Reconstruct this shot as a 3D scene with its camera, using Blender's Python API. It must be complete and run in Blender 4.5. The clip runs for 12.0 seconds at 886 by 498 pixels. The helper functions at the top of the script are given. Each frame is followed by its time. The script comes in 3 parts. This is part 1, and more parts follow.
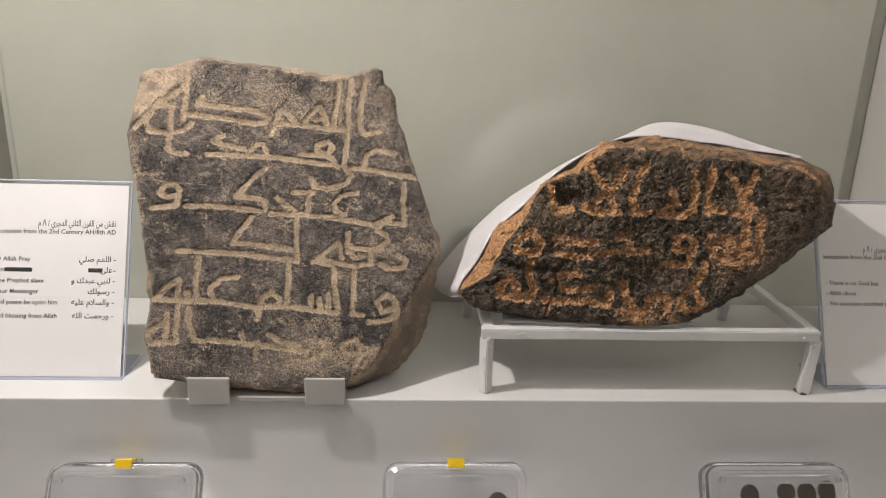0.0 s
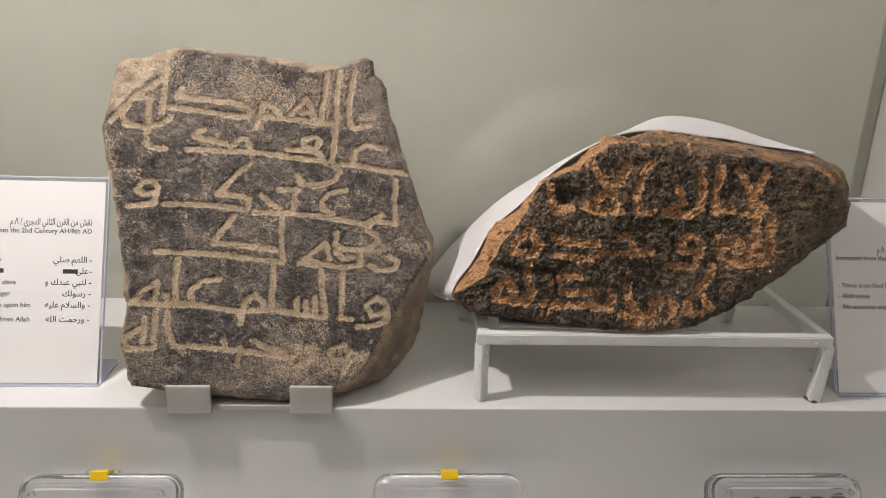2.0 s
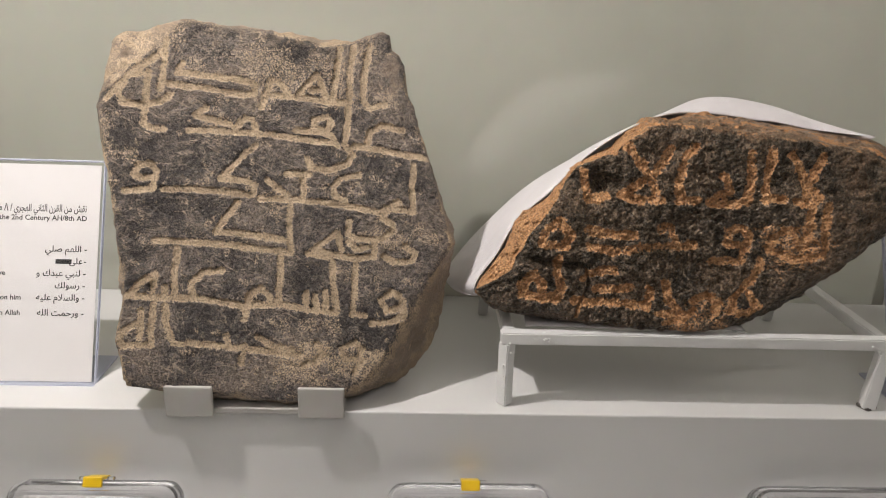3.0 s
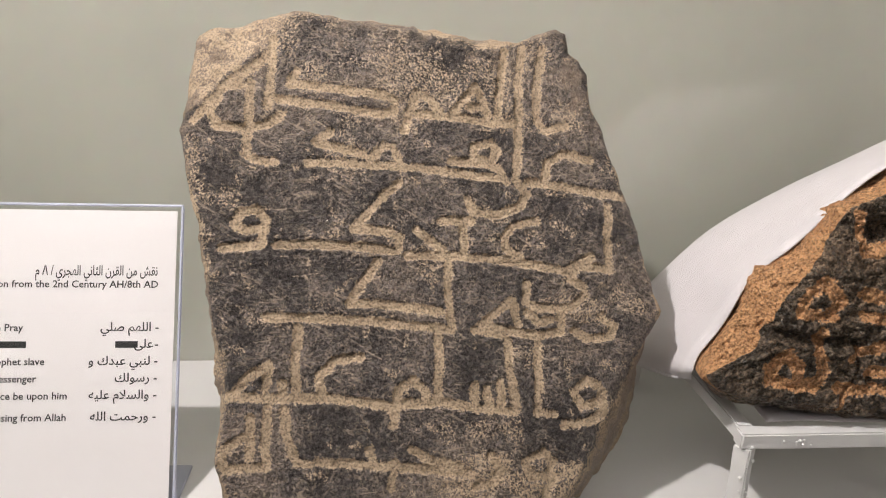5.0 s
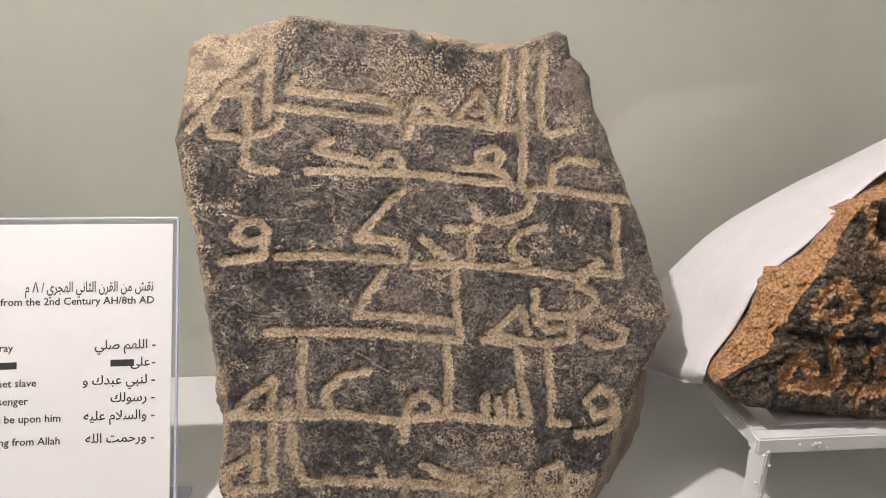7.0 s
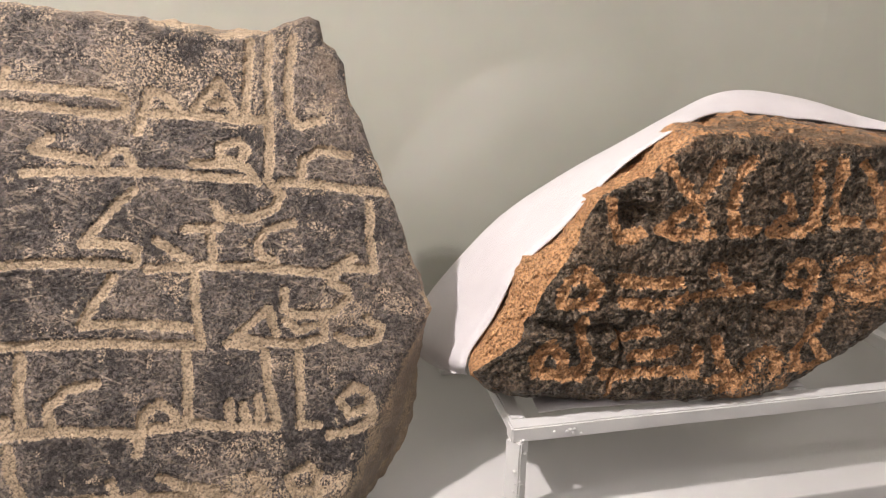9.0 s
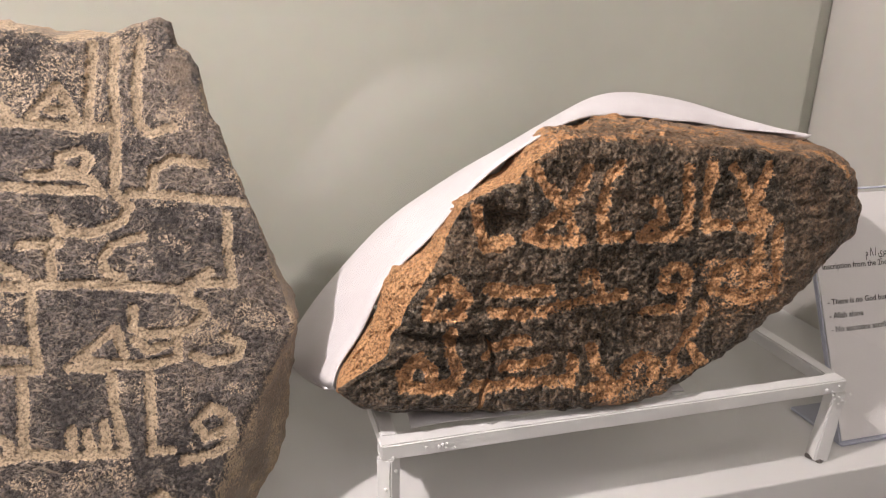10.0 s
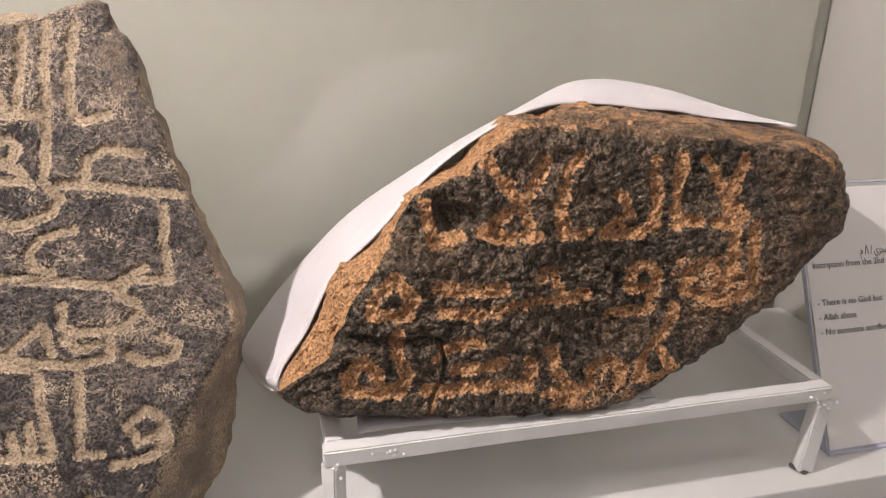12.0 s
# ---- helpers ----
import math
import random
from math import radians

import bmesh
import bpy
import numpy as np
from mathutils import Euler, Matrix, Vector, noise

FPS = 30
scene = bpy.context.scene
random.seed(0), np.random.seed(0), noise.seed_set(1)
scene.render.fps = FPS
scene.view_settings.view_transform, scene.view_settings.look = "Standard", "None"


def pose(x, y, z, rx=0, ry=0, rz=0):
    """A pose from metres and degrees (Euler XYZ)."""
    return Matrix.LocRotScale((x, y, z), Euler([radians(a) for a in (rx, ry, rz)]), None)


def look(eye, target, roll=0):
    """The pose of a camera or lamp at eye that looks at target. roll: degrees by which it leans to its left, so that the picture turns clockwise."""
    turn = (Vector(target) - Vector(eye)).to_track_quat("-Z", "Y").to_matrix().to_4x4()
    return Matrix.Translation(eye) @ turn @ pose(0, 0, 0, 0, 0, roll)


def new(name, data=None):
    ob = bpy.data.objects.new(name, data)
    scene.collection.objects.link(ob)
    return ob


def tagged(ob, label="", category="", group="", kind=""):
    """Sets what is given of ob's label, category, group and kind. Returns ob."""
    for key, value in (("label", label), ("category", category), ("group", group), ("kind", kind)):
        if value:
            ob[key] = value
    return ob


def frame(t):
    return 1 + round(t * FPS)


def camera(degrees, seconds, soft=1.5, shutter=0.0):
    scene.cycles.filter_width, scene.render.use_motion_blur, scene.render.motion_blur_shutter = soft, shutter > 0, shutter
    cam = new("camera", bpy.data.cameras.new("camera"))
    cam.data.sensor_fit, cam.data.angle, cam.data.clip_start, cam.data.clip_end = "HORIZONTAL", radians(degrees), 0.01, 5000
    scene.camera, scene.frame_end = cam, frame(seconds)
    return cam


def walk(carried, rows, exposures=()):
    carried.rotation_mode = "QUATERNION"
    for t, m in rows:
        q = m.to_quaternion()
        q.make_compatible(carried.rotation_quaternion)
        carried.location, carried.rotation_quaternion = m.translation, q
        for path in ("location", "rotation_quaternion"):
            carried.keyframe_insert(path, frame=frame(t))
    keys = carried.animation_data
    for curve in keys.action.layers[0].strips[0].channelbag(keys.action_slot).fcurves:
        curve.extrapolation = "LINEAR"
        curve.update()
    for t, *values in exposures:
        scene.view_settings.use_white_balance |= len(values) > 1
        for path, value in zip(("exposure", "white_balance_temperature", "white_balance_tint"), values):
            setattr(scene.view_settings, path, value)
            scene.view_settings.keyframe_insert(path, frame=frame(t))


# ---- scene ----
cam = camera(62.6, 12.0, soft=1.0)
PATH = [
    (0, (0.0530, 0.0893, 1.3780), (0.1643, 1.9957, 0.7830), 1.9),
    (0.5, (0.0569, 0.0872, 1.3820), (0.1742, 1.9943, 0.7920), 1.8),
    (1, (0.0589, 0.0871, 1.3800), (0.1842, 1.9950, 0.7960), 1.8),
    (1.5, (0.0613, 0.1000, 1.3780), (0.1896, 2.0058, 0.7850), 1.9),
    (2, (0.0613, 0.1290, 1.3740), (0.1744, 2.0293, 0.7600), 2),
    (2.5, (0.0709, 0.1477, 1.3670), (0.1578, 2.0419, 0.7310), 2.2),
    (2.7, (0.0683, 0.1598, 1.3630), (0.1401, 2.0505, 0.7160), 2.1),
    (4.3, (-0.0520, 0.3329, 1.3350), (0.1274, 2.2420, 0.7670), 2.1),
    (4.5, (-0.0654, 0.3504, 1.3350), (0.1037, 2.2528, 0.7410), 2.4),
    (5, (-0.1046, 0.3747, 1.3300), (0.0695, 2.2759, 0.7360), 2.1),
    (5.5, (-0.1333, 0.3846, 1.3330), (0.0567, 2.2814, 0.7280), 1.8),
    (6, (-0.1423, 0.3849, 1.3310), (0.0647, 2.2831, 0.7340), 1.5),
    (6.5, (-0.1343, 0.3867, 1.3280), (0.0919, 2.2882, 0.7510), 1.3),
    (6.7, (-0.1282, 0.3885, 1.3250), (0.0960, 2.2921, 0.7540), 1.3),
    (8.3, (-0.0603, 0.3832, 1.3370), (0.2063, 2.2674, 0.7190), 1.6),
    (8.5, (-0.0433, 0.3846, 1.3370), (0.2750, 2.2561, 0.7100), 1.6),
    (9, (-0.0011, 0.3902, 1.3440), (0.4162, 2.2314, 0.6830), 1.3),
    (9.5, (0.0291, 0.3943, 1.3450), (0.5317, 2.2146, 0.6860), 1.4),
    (10, (0.0591, 0.3953, 1.3460), (0.5994, 2.2043, 0.6860), 1.5),
    (10.5, (0.0754, 0.4037, 1.3440), (0.6146, 2.2088, 0.6710), 1.7),
    (11, (0.0888, 0.4133, 1.3430), (0.6039, 2.2182, 0.6520), 1.6),
    (11.5, (0.1007, 0.4119, 1.3420), (0.5980, 2.2214, 0.6510), 1.4),
    (12, (0.1096, 0.4096, 1.3410), (0.5901, 2.2257, 0.6560), 1.3),
]
EXPOSURES = [(0, 0.30, 6400, 11), (2.7, 0.30, 6400, 11), (5.0, 0.35, 6400, 13), (6.7, 0.35, 6400, 13), (8.3, 0.55, 6450, 14), (9.5, 0.70, 6500, 17), (12, 0.62, 6500, 18)]
walk(cam, [(t, look(eye, target, roll)) for t, eye, target, roll in PATH], EXPOSURES)

# ---- light ----
world = bpy.data.worlds.new("world")
scene.world = world
world.use_nodes = True
world.node_tree.nodes["Background"].inputs[0].default_value = (1.0, 0.93, 0.84, 1)
world.node_tree.nodes["Background"].inputs[1].default_value = 0.03


def lamp(name, at, target, power, size, colour):
    data = bpy.data.lights.new(name, "AREA")
    data.shape, data.size, data.energy, data.color = "DISK", size, power, colour
    ob = new(name, data)
    ob.matrix_world = look(at, target)
    return ob


WARM = (1.0, 0.94, 0.885)
lamp("ceiling_spot_west", (-0.44, 0.60, 1.99), (0.08, 0.88, 1.15), 7.7, 0.03, WARM)
lamp("ceiling_spot_east", (0.62, 0.30, 2.10), (0.0, 0.85, 1.10), 0.45, 0.05, WARM)
# unseen source added in the room as soft front fill for the step face
lamp("room_fill", (0.3, -1.2, 2.75), (0.3, -1.2, 0.0), 1.8, 0.6, WARM)

# ---- materials ----


def nodes_of(name):
    m = bpy.data.materials.new(name)
    m.use_nodes = True
    t = m.node_tree
    return m, t, t.nodes["Principled BSDF"]


def add(t, kind, **values):
    n = t.nodes.new(kind)
    for key, value in values.items():
        if key in n.inputs.keys():
            n.inputs[key].default_value = value
    return n


def noise_node(t, scale, detail=4.0, rough=0.55):
    co = t.nodes.new("ShaderNodeTexCoord")
    n = add(t, "ShaderNodeTexNoise", Scale=scale, Detail=detail, Roughness=rough)
    t.links.new(co.outputs["Object"], n.inputs["Vector"])
    return n


def ramp(t, src, stops):
    r = t.nodes.new("ShaderNodeValToRGB")
    t.links.new(src, r.inputs[0])
    e = r.color_ramp.elements
    while len(e) < len(stops):
        e.new(0.5)
    for k, (pos, col) in zip(e, stops):
        k.position, k.color = pos, (*col, 1) if len(col) == 3 else col
    return r.outputs["Color"]


def mix(t, fac, a, b, mode="MIX"):
    n = t.nodes.new("ShaderNodeMixRGB")
    n.blend_type = mode
    for key, value in (("Fac", fac), ("Color1", a), ("Color2", b)):
        if isinstance(value, (int, float)):
            n.inputs[key].default_value = value
        elif isinstance(value, tuple):
            n.inputs[key].default_value = (*value, 1)
        else:
            t.links.new(value, n.inputs[key])
    return n.outputs["Color"]


def math_node(t, op, a, b=0.0):
    n = t.nodes.new("ShaderNodeMath")
    n.operation = op
    for k, value in enumerate((a, b)):
        if isinstance(value, (int, float)):
            n.inputs[k].default_value = value
        else:
            t.links.new(value, n.inputs[k])
    return n.outputs[0]


def bump(t, bsdf, height, strength, distance):
    b = add(t, "ShaderNodeBump", Strength=strength, Distance=distance)
    t.links.new(height, b.inputs["Height"])
    t.links.new(b.outputs["Normal"], bsdf.inputs["Normal"])


def plaster(name, colour, rough=0.6, var=0.06, scale=5.0, relief=0.0008, spec=0.5):
    m, t, b = nodes_of(name)
    big = noise_node(t, scale, 5)
    dark = tuple(c * (1 - var) for c in colour)
    light = tuple(min(1, c * (1 + var)) for c in colour)
    col = ramp(t, big.outputs["Fac"], [(0.3, dark), (0.7, light)])
    small = noise_node(t, 90.0, 4)
    col = mix(t, 0.06, col, small.outputs["Color"], "OVERLAY")
    t.links.new(col, b.inputs["Base Color"])
    b.inputs["Roughness"].default_value = rough
    b.inputs["Specular IOR Level"].default_value = spec
    mid = noise_node(t, 28.0, 6)
    bump(t, b, mid.outputs["Fac"], 0.35, relief)
    return m


def plain(name, colour, rough=0.5, metal=0.0, relief=0.0, scale=200.0, var=0.0):
    m, t, b = nodes_of(name)
    b.inputs["Base Color"].default_value = (*colour, 1)
    b.inputs["Roughness"].default_value, b.inputs["Metallic"].default_value = rough, metal
    if relief or var:
        n = noise_node(t, scale, 4)
        if var:
            t.links.new(ramp(t, n.outputs["Fac"], [(0.3, tuple(c * (1 - var) for c in colour)), (0.7, tuple(min(1, c * (1 + var)) for c in colour))]), b.inputs["Base Color"])
        if relief:
            bump(t, b, n.outputs["Fac"], 0.5, relief)
    return m


def clear(name, colour=(1, 1, 1), rough=0.02, ior=1.45):
    m, t, b = nodes_of(name)
    b.inputs["Base Color"].default_value = (*colour, 1)
    b.inputs["Roughness"].default_value, b.inputs["IOR"].default_value = rough, ior
    b.inputs["Transmission Weight"].default_value = 1.0
    return m


def streaks(t, scale, length, turn):
    """Noise drawn out along one direction of the upright face."""
    co = t.nodes.new("ShaderNodeTexCoord")
    mp = add(t, "ShaderNodeMapping", Scale=(length, 1.0, 1.0), Rotation=(0.0, turn, 0.0))
    mp.vector_type = "TEXTURE"
    n = add(t, "ShaderNodeTexNoise", Scale=scale, Detail=1.0, Roughness=0.5)
    t.links.new(co.outputs["Object"], mp.inputs["Vector"])
    t.links.new(mp.outputs["Vector"], n.inputs["Vector"])
    return n.outputs["Fac"]


def grey3(v):
    return (v, v, v)


def rock(name, dark, grey, pale, pale2, brown, fleck, grain, rough, relief, cells, cell_relief, scratches, ragged):
    """Varnished rock: dark skin, paler stone where the attribute 'pale' says that the skin is cut or broken away; on
    the slab 'pale' also holds painted glare.
    """
    m, t, b = nodes_of(name)
    a = t.nodes.new("ShaderNodeAttribute")
    a.attribute_name = "pale"
    side = t.nodes.new("ShaderNodeAttribute")
    side.attribute_name = "flank"
    fine = noise_node(t, grain, 5, 0.62).outputs["Fac"]
    micro = noise_node(t, grain * 2.2, 3, 0.6).outputs["Fac"]
    patch = noise_node(t, 16.0, 6, 0.66).outputs["Fac"]
    cloud = noise_node(t, 62.0, 5, 0.66).outputs["Fac"]
    co = t.nodes.new("ShaderNodeTexCoord")
    wob = add(t, "ShaderNodeTexNoise", Scale=cells * 0.7, Detail=2.0)
    t.links.new(co.outputs["Object"], wob.inputs["Vector"])
    wobble = mix(t, 0.0022, co.outputs["Object"], wob.outputs["Color"], "ADD")
    grit = add(t, "ShaderNodeTexVoronoi", Scale=cells)
    t.links.new(wobble, grit.inputs["Vector"])
    # the dark skin: mottled at two sizes, with pale grains showing through where it is worn thin
    skin = mix(t, ramp(t, fine, [(0.40, grey3(0)), (0.62, grey3(1))]), dark, grey)
    skin = mix(t, ramp(t, patch, [(0.40, grey3(0.75)), (0.56, grey3(0))]), skin, dark)
    skin = mix(t, ramp(t, patch, [(0.50, grey3(0)), (0.68, grey3(0.55))]), skin, tuple(0.8 * c for c in brown))
    thin = ramp(t, mix(t, 0.5, cloud, patch), [(0.43, grey3(0.06)), (0.57, grey3(1))])
    seen = ramp(t, micro, [(0.545, grey3(0)), (0.64, grey3(1))])
    skin = mix(t, math_node(t, "MULTIPLY", math_node(t, "MULTIPLY", thin, seen), fleck), skin, tuple(0.45 * p + 0.55 * g for p, g in zip(pale, grey)))
    skin = mix(t, ramp(t, grit.outputs["Color"], [(0.15, grey3(0.55)), (0.75, grey3(0))]), skin, dark)
    skin = mix(t, ramp(t, grit.outputs["Color"], [(0.62, grey3(0)), (0.95, grey3(0.55))]), skin, tuple(1.35 * g for g in grey))
    for k in range(scratches):
        line = ramp(t, streaks(t, 430.0 + 90.0 * k, 15.0, 0.55 + 0.83 * k), [(0.645, grey3(0)), (0.68, grey3(0.95))])
        skin = mix(t, math_node(t, "MULTIPLY", line, thin), skin, tuple(0.5 * p + 0.5 * g for p, g in zip(pale, grey)))
    veil = math_node(t, "MULTIPLY", thin, ramp(t, fine, [(0.46, grey3(0)), (0.62, grey3(0.5))]))
    skin = mix(t, veil, skin, tuple(0.3 * p + 0.9 * g for p, g in zip(pale, grey)))
    # the stone under the skin
    cut = mix(t, ramp(t, cloud, [(0.35, grey3(0)), (0.65, grey3(1))]), pale2, pale)
    cut = mix(t, ramp(t, fine, [(0.41, grey3(0.8)), (0.53, grey3(0))]), cut, tuple(0.38 * p for p in pale2))
    cut = mix(t, ramp(t, micro, [(0.55, grey3(0)), (0.68, grey3(0.6))]), cut, tuple(min(1, 1.35 * p) for p in pale))
    broken = mix(t, ramp(t, patch, [(0.35, grey3(0)), (0.65, grey3(1))]), tuple(0.6 * c for c in brown), brown)
    broken = mix(t, ramp(t, fine, [(0.40, grey3(0.7)), (0.53, grey3(0))]), broken, tuple(0.4 * c for c in brown))
    broken = mix(t, ramp(t, micro, [(0.57, grey3(0)), (0.68, grey3(0.6))]), broken, pale)
    worn = math_node(t, "ADD", side.outputs["Fac"], math_node(t, "MULTIPLY", math_node(t, "SUBTRACT", cloud, 0.5), 1.2))
    skin = mix(t, ramp(t, worn, [(0.42, grey3(0)), (0.80, grey3(1))]), skin, broken)
    edge = math_node(t, "ADD", a.outputs["Fac"], math_node(t, "MULTIPLY", math_node(t, "SUBTRACT", fine, 0.5), ragged))
    edge = math_node(t, "ADD", edge, math_node(t, "MULTIPLY", math_node(t, "SUBTRACT", micro, 0.5), ragged * 0.7))
    mask = ramp(t, edge, [(0.44, grey3(0)), (0.56, grey3(1))])
    t.links.new(mix(t, mask, skin, cut), b.inputs["Base Color"])
    t.links.new(ramp(t, mask, [(0.0, grey3(rough)), (1.0, grey3(0.85))]), b.inputs["Roughness"])
    b.inputs["Specular IOR Level"].default_value = 0.5
    first = add(t, "ShaderNodeBump", Strength=1.0, Distance=cell_relief)
    t.links.new(math_node(t, "MULTIPLY", grit.outputs["Distance"], math_node(t, "SUBTRACT", math_node(t, "MULTIPLY", mask, 0.6), 1.0)), first.inputs["Height"])
    second = add(t, "ShaderNodeBump", Strength=1.0, Distance=relief)
    t.links.new(math_node(t, "SUBTRACT", math_node(t, "ADD", fine, math_node(t, "MULTIPLY", micro, 0.4)), math_node(t, "MULTIPLY", mask, 0.25)), second.inputs["Height"])
    t.links.new(first.outputs["Normal"], second.inputs["Normal"])
    t.links.new(second.outputs["Normal"], b.inputs["Normal"])
    return m


WALL = plaster("sage_wall_paint", (0.47, 0.475, 0.405), 0.45, 0.07, 3.0, 0.0026)
GLOSS = WALL.copy()
GLOSS.name = "sage_lacquered_panel"
for key, value in (("Coat Weight", 1.0), ("Coat Roughness", 0.03), ("Coat IOR", 1.7)):
    GLOSS.node_tree.nodes["Principled BSDF"].inputs[key].default_value = value
SIDE = plaster("case_side_paint", (0.52, 0.50, 0.46), 0.5, 0.04, 4.0, 0.0006)
WHITE = plaster("white_shelf_paint", (0.69, 0.685, 0.67), 0.11, 0.03, 6.0, 0.0002)
ROOM = plaster("room_wall_paint", (0.62, 0.56, 0.48), 0.7, 0.05, 2.0, 0.001)
TIMBER = plaster("room_timber", (0.26, 0.17, 0.10), 0.5, 0.15, 3.0, 0.001)
FLOOR = plaster("room_floor_stone", (0.35, 0.32, 0.28), 0.35, 0.1, 3.0, 0.0005)
METAL = plaster("white_enamel", (0.75, 0.745, 0.73), 0.38, 0.08, 40.0, 0.0012)
BRACKET = plaster("grey_enamel", (0.47, 0.45, 0.42), 0.45, 0.06, 30.0, 0.0008)
ROCK_1 = rock("purple_grey_rock", (0.019, 0.0145, 0.0145), (0.19, 0.163, 0.155), (0.62, 0.475, 0.325), (0.42, 0.315, 0.21), (0.33, 0.245, 0.18), 1.0,
    680.0, 0.42, 0.0020, 520.0, 0.0010, 4, 1.7)
ROCK_2 = rock("black_varnished_rock", (0.026, 0.0195, 0.014), (0.31, 0.238, 0.172), (0.76, 0.42, 0.20), (0.56, 0.28, 0.125), (0.33, 0.205, 0.125), 0.7,
    480.0, 0.30, 0.0022, 400.0, 0.0056, 0, 1.7)
PAPER = plain("label_paper", (0.82, 0.80, 0.79), 0.75, 0, 0.0001, 300.0, 0.02)
INK = plain("black_ink", (0.03, 0.03, 0.03), 0.7)
CLOTH = plain("white_foam_sheet", (0.63, 0.605, 0.615), 0.8, 0, 0.0004, 60.0, 0.03)
ACRYLIC = clear("clear_acrylic", (0.97, 0.98, 1.0), 0.02, 1.45)
EDGE = clear("acrylic_edge", (0.80, 0.83, 0.95), 0.25, 1.2)
EDGE.node_tree.nodes["Principled BSDF"].inputs["Transmission Weight"].default_value = 0.55
PLASTIC = clear("clear_box_plastic", (0.98, 0.98, 0.985), 0.03, 1.46)
PLASTIC.node_tree.nodes["Principled BSDF"].inputs["Transmission Weight"].default_value = 0.975
PLASTIC.node_tree.nodes["Principled BSDF"].inputs["Specular IOR Level"].default_value = 0.9
GLASS = clear("case_glass", (1, 1, 1), 0.0, 1.45)
YELLOW = plain("yellow_latch_plastic", (0.85, 0.55, 0.01), 0.35)
FILM = clear("film_membrane", (0.93, 0.93, 0.93), 0.12, 1.04)
FILM.node_tree.nodes["Principled BSDF"].inputs["Transmission Weight"].default_value = 0.985
DARK_FOOT = plain("dark_foot_metal", (0.10, 0.09, 0.08), 0.6, 0.2, 0.0004, 300.0, 0.6)
COIN = plain("corroded_bronze", (0.06, 0.048, 0.035), 0.6, 0.4, 0.0008, 400.0, 0.6)

# ---- builders ----


def link(name, bm, material, parent=None, label="", smooth=False):
    me = bpy.data.meshes.new(name)
    bm.normal_update()
    bm.to_mesh(me)
    bm.free()
    me.materials.append(material)
    if smooth:
        for p in me.polygons:
            p.use_smooth = True
    ob = new(name, me)
    ob.parent = parent
    if label:
        ob["label"] = label
    return ob


def part(name, bm, material, parent, label="", smooth=False):
    return link(name, bm, material, parent, label, smooth)


def box(x0, x1, y0, y1, z0, z1, bevel=0.0, bm=None, seg=2):
    bm = bm or bmesh.new()
    r = bmesh.ops.create_cube(bm, size=1.0)
    for v in r["verts"]:
        v.co = Vector((x0 + (v.co.x + 0.5) * (x1 - x0), y0 + (v.co.y + 0.5) * (y1 - y0), z0 + (v.co.z + 0.5) * (z1 - z0)))
    if bevel:
        es = list({e for v in r["verts"] for e in v.link_edges})
        bmesh.ops.bevel(bm, geom=es, offset=bevel, segments=seg, profile=0.5, affect="EDGES")
    return bm


def lathe_rings(rings, close=True):
    """A skin over rings of equally many points."""
    bm = bmesh.new()
    rows = [[bm.verts.new(p) for p in ring] for ring in rings]
    n = len(rows[0])
    for a, b in zip(rows, rows[1:]):
        for k in range(n):
            bm.faces.new((a[k], a[(k + 1) % n], b[(k + 1) % n], b[k]))
    if close:
        bm.faces.new(rows[0][::-1])
        bm.faces.new(rows[-1])
    return bm


def rounded(w, d, r, z, n=6):
    out = []
    for cx, cy, a0 in ((w / 2 - r, d / 2 - r, 0), (-w / 2 + r, d / 2 - r, 90), (-w / 2 + r, -d / 2 + r, 180), (w / 2 - r, -d / 2 + r, 270)):
        for k in range(n):
            a = radians(a0 + 90 * k / (n - 1))
            out.append((cx + r * math.cos(a), cy + r * math.sin(a), z))
    return out


# ---- the case ----
CX0, CX1, BACK, GLASS_Y, TOP, STEP, DECK = -0.463, 0.682, 1.055, 0.50, 2.60, 0.772, 0.8260


def structure(name, bm, material, label, category):
    return tagged(link(name, bm, material), label, category, kind="structure")


# added recess: the panel stops short so that the corner shade shows as dark strips
structure("wall_back_recess", box(CX0 - 0.06, CX1 + 0.06, BACK + 0.012, BACK + 0.09, 0.75, TOP), WALL, "shallow recess added behind the back panel to darken both corners of the display case", "wall")
structure("wall_back", box(CX0 + 0.010, CX1 - 0.020, BACK, BACK + 0.0115, 0.75, TOP, 0.005, seg=3), GLOSS, "sage green painted back wall of the display case", "wall")
structure("wall_west", box(CX0 - 0.06, CX0, GLASS_Y + 0.01, BACK + 0.0118, 0.75, TOP), WALL, "sage green painted side wall of the display case", "wall")
structure("wall_east", box(CX1, CX1 + 0.06, GLASS_Y + 0.01, BACK + 0.0118, 0.75, TOP), SIDE, "pale grey painted side wall of the display case", "wall")
structure("ceiling", box(CX0 - 0.06, CX1 + 0.06, GLASS_Y - 0.04, BACK + 0.08, TOP, TOP + 0.05), WHITE, "white painted top of the display case", "ceiling")
structure("floor_deck", box(CX0, CX1, GLASS_Y + 0.008, STEP, 0.75, DECK, 0.0015), WHITE, "white painted lower deck of the display case", "case floor")
structure("step_shelf", box(CX0, CX1, STEP, BACK - 0.0005, 0.75, 1.0, 0.0015), WHITE, "white painted raised shelf with a square front edge", "shelf")
pane = structure("window_1", box(CX0, CX1, GLASS_Y, GLASS_Y + 0.006, DECK - 0.06, TOP), GLASS, "clear glass front pane of the display case", "glass pane")
pane.visible_shadow = False

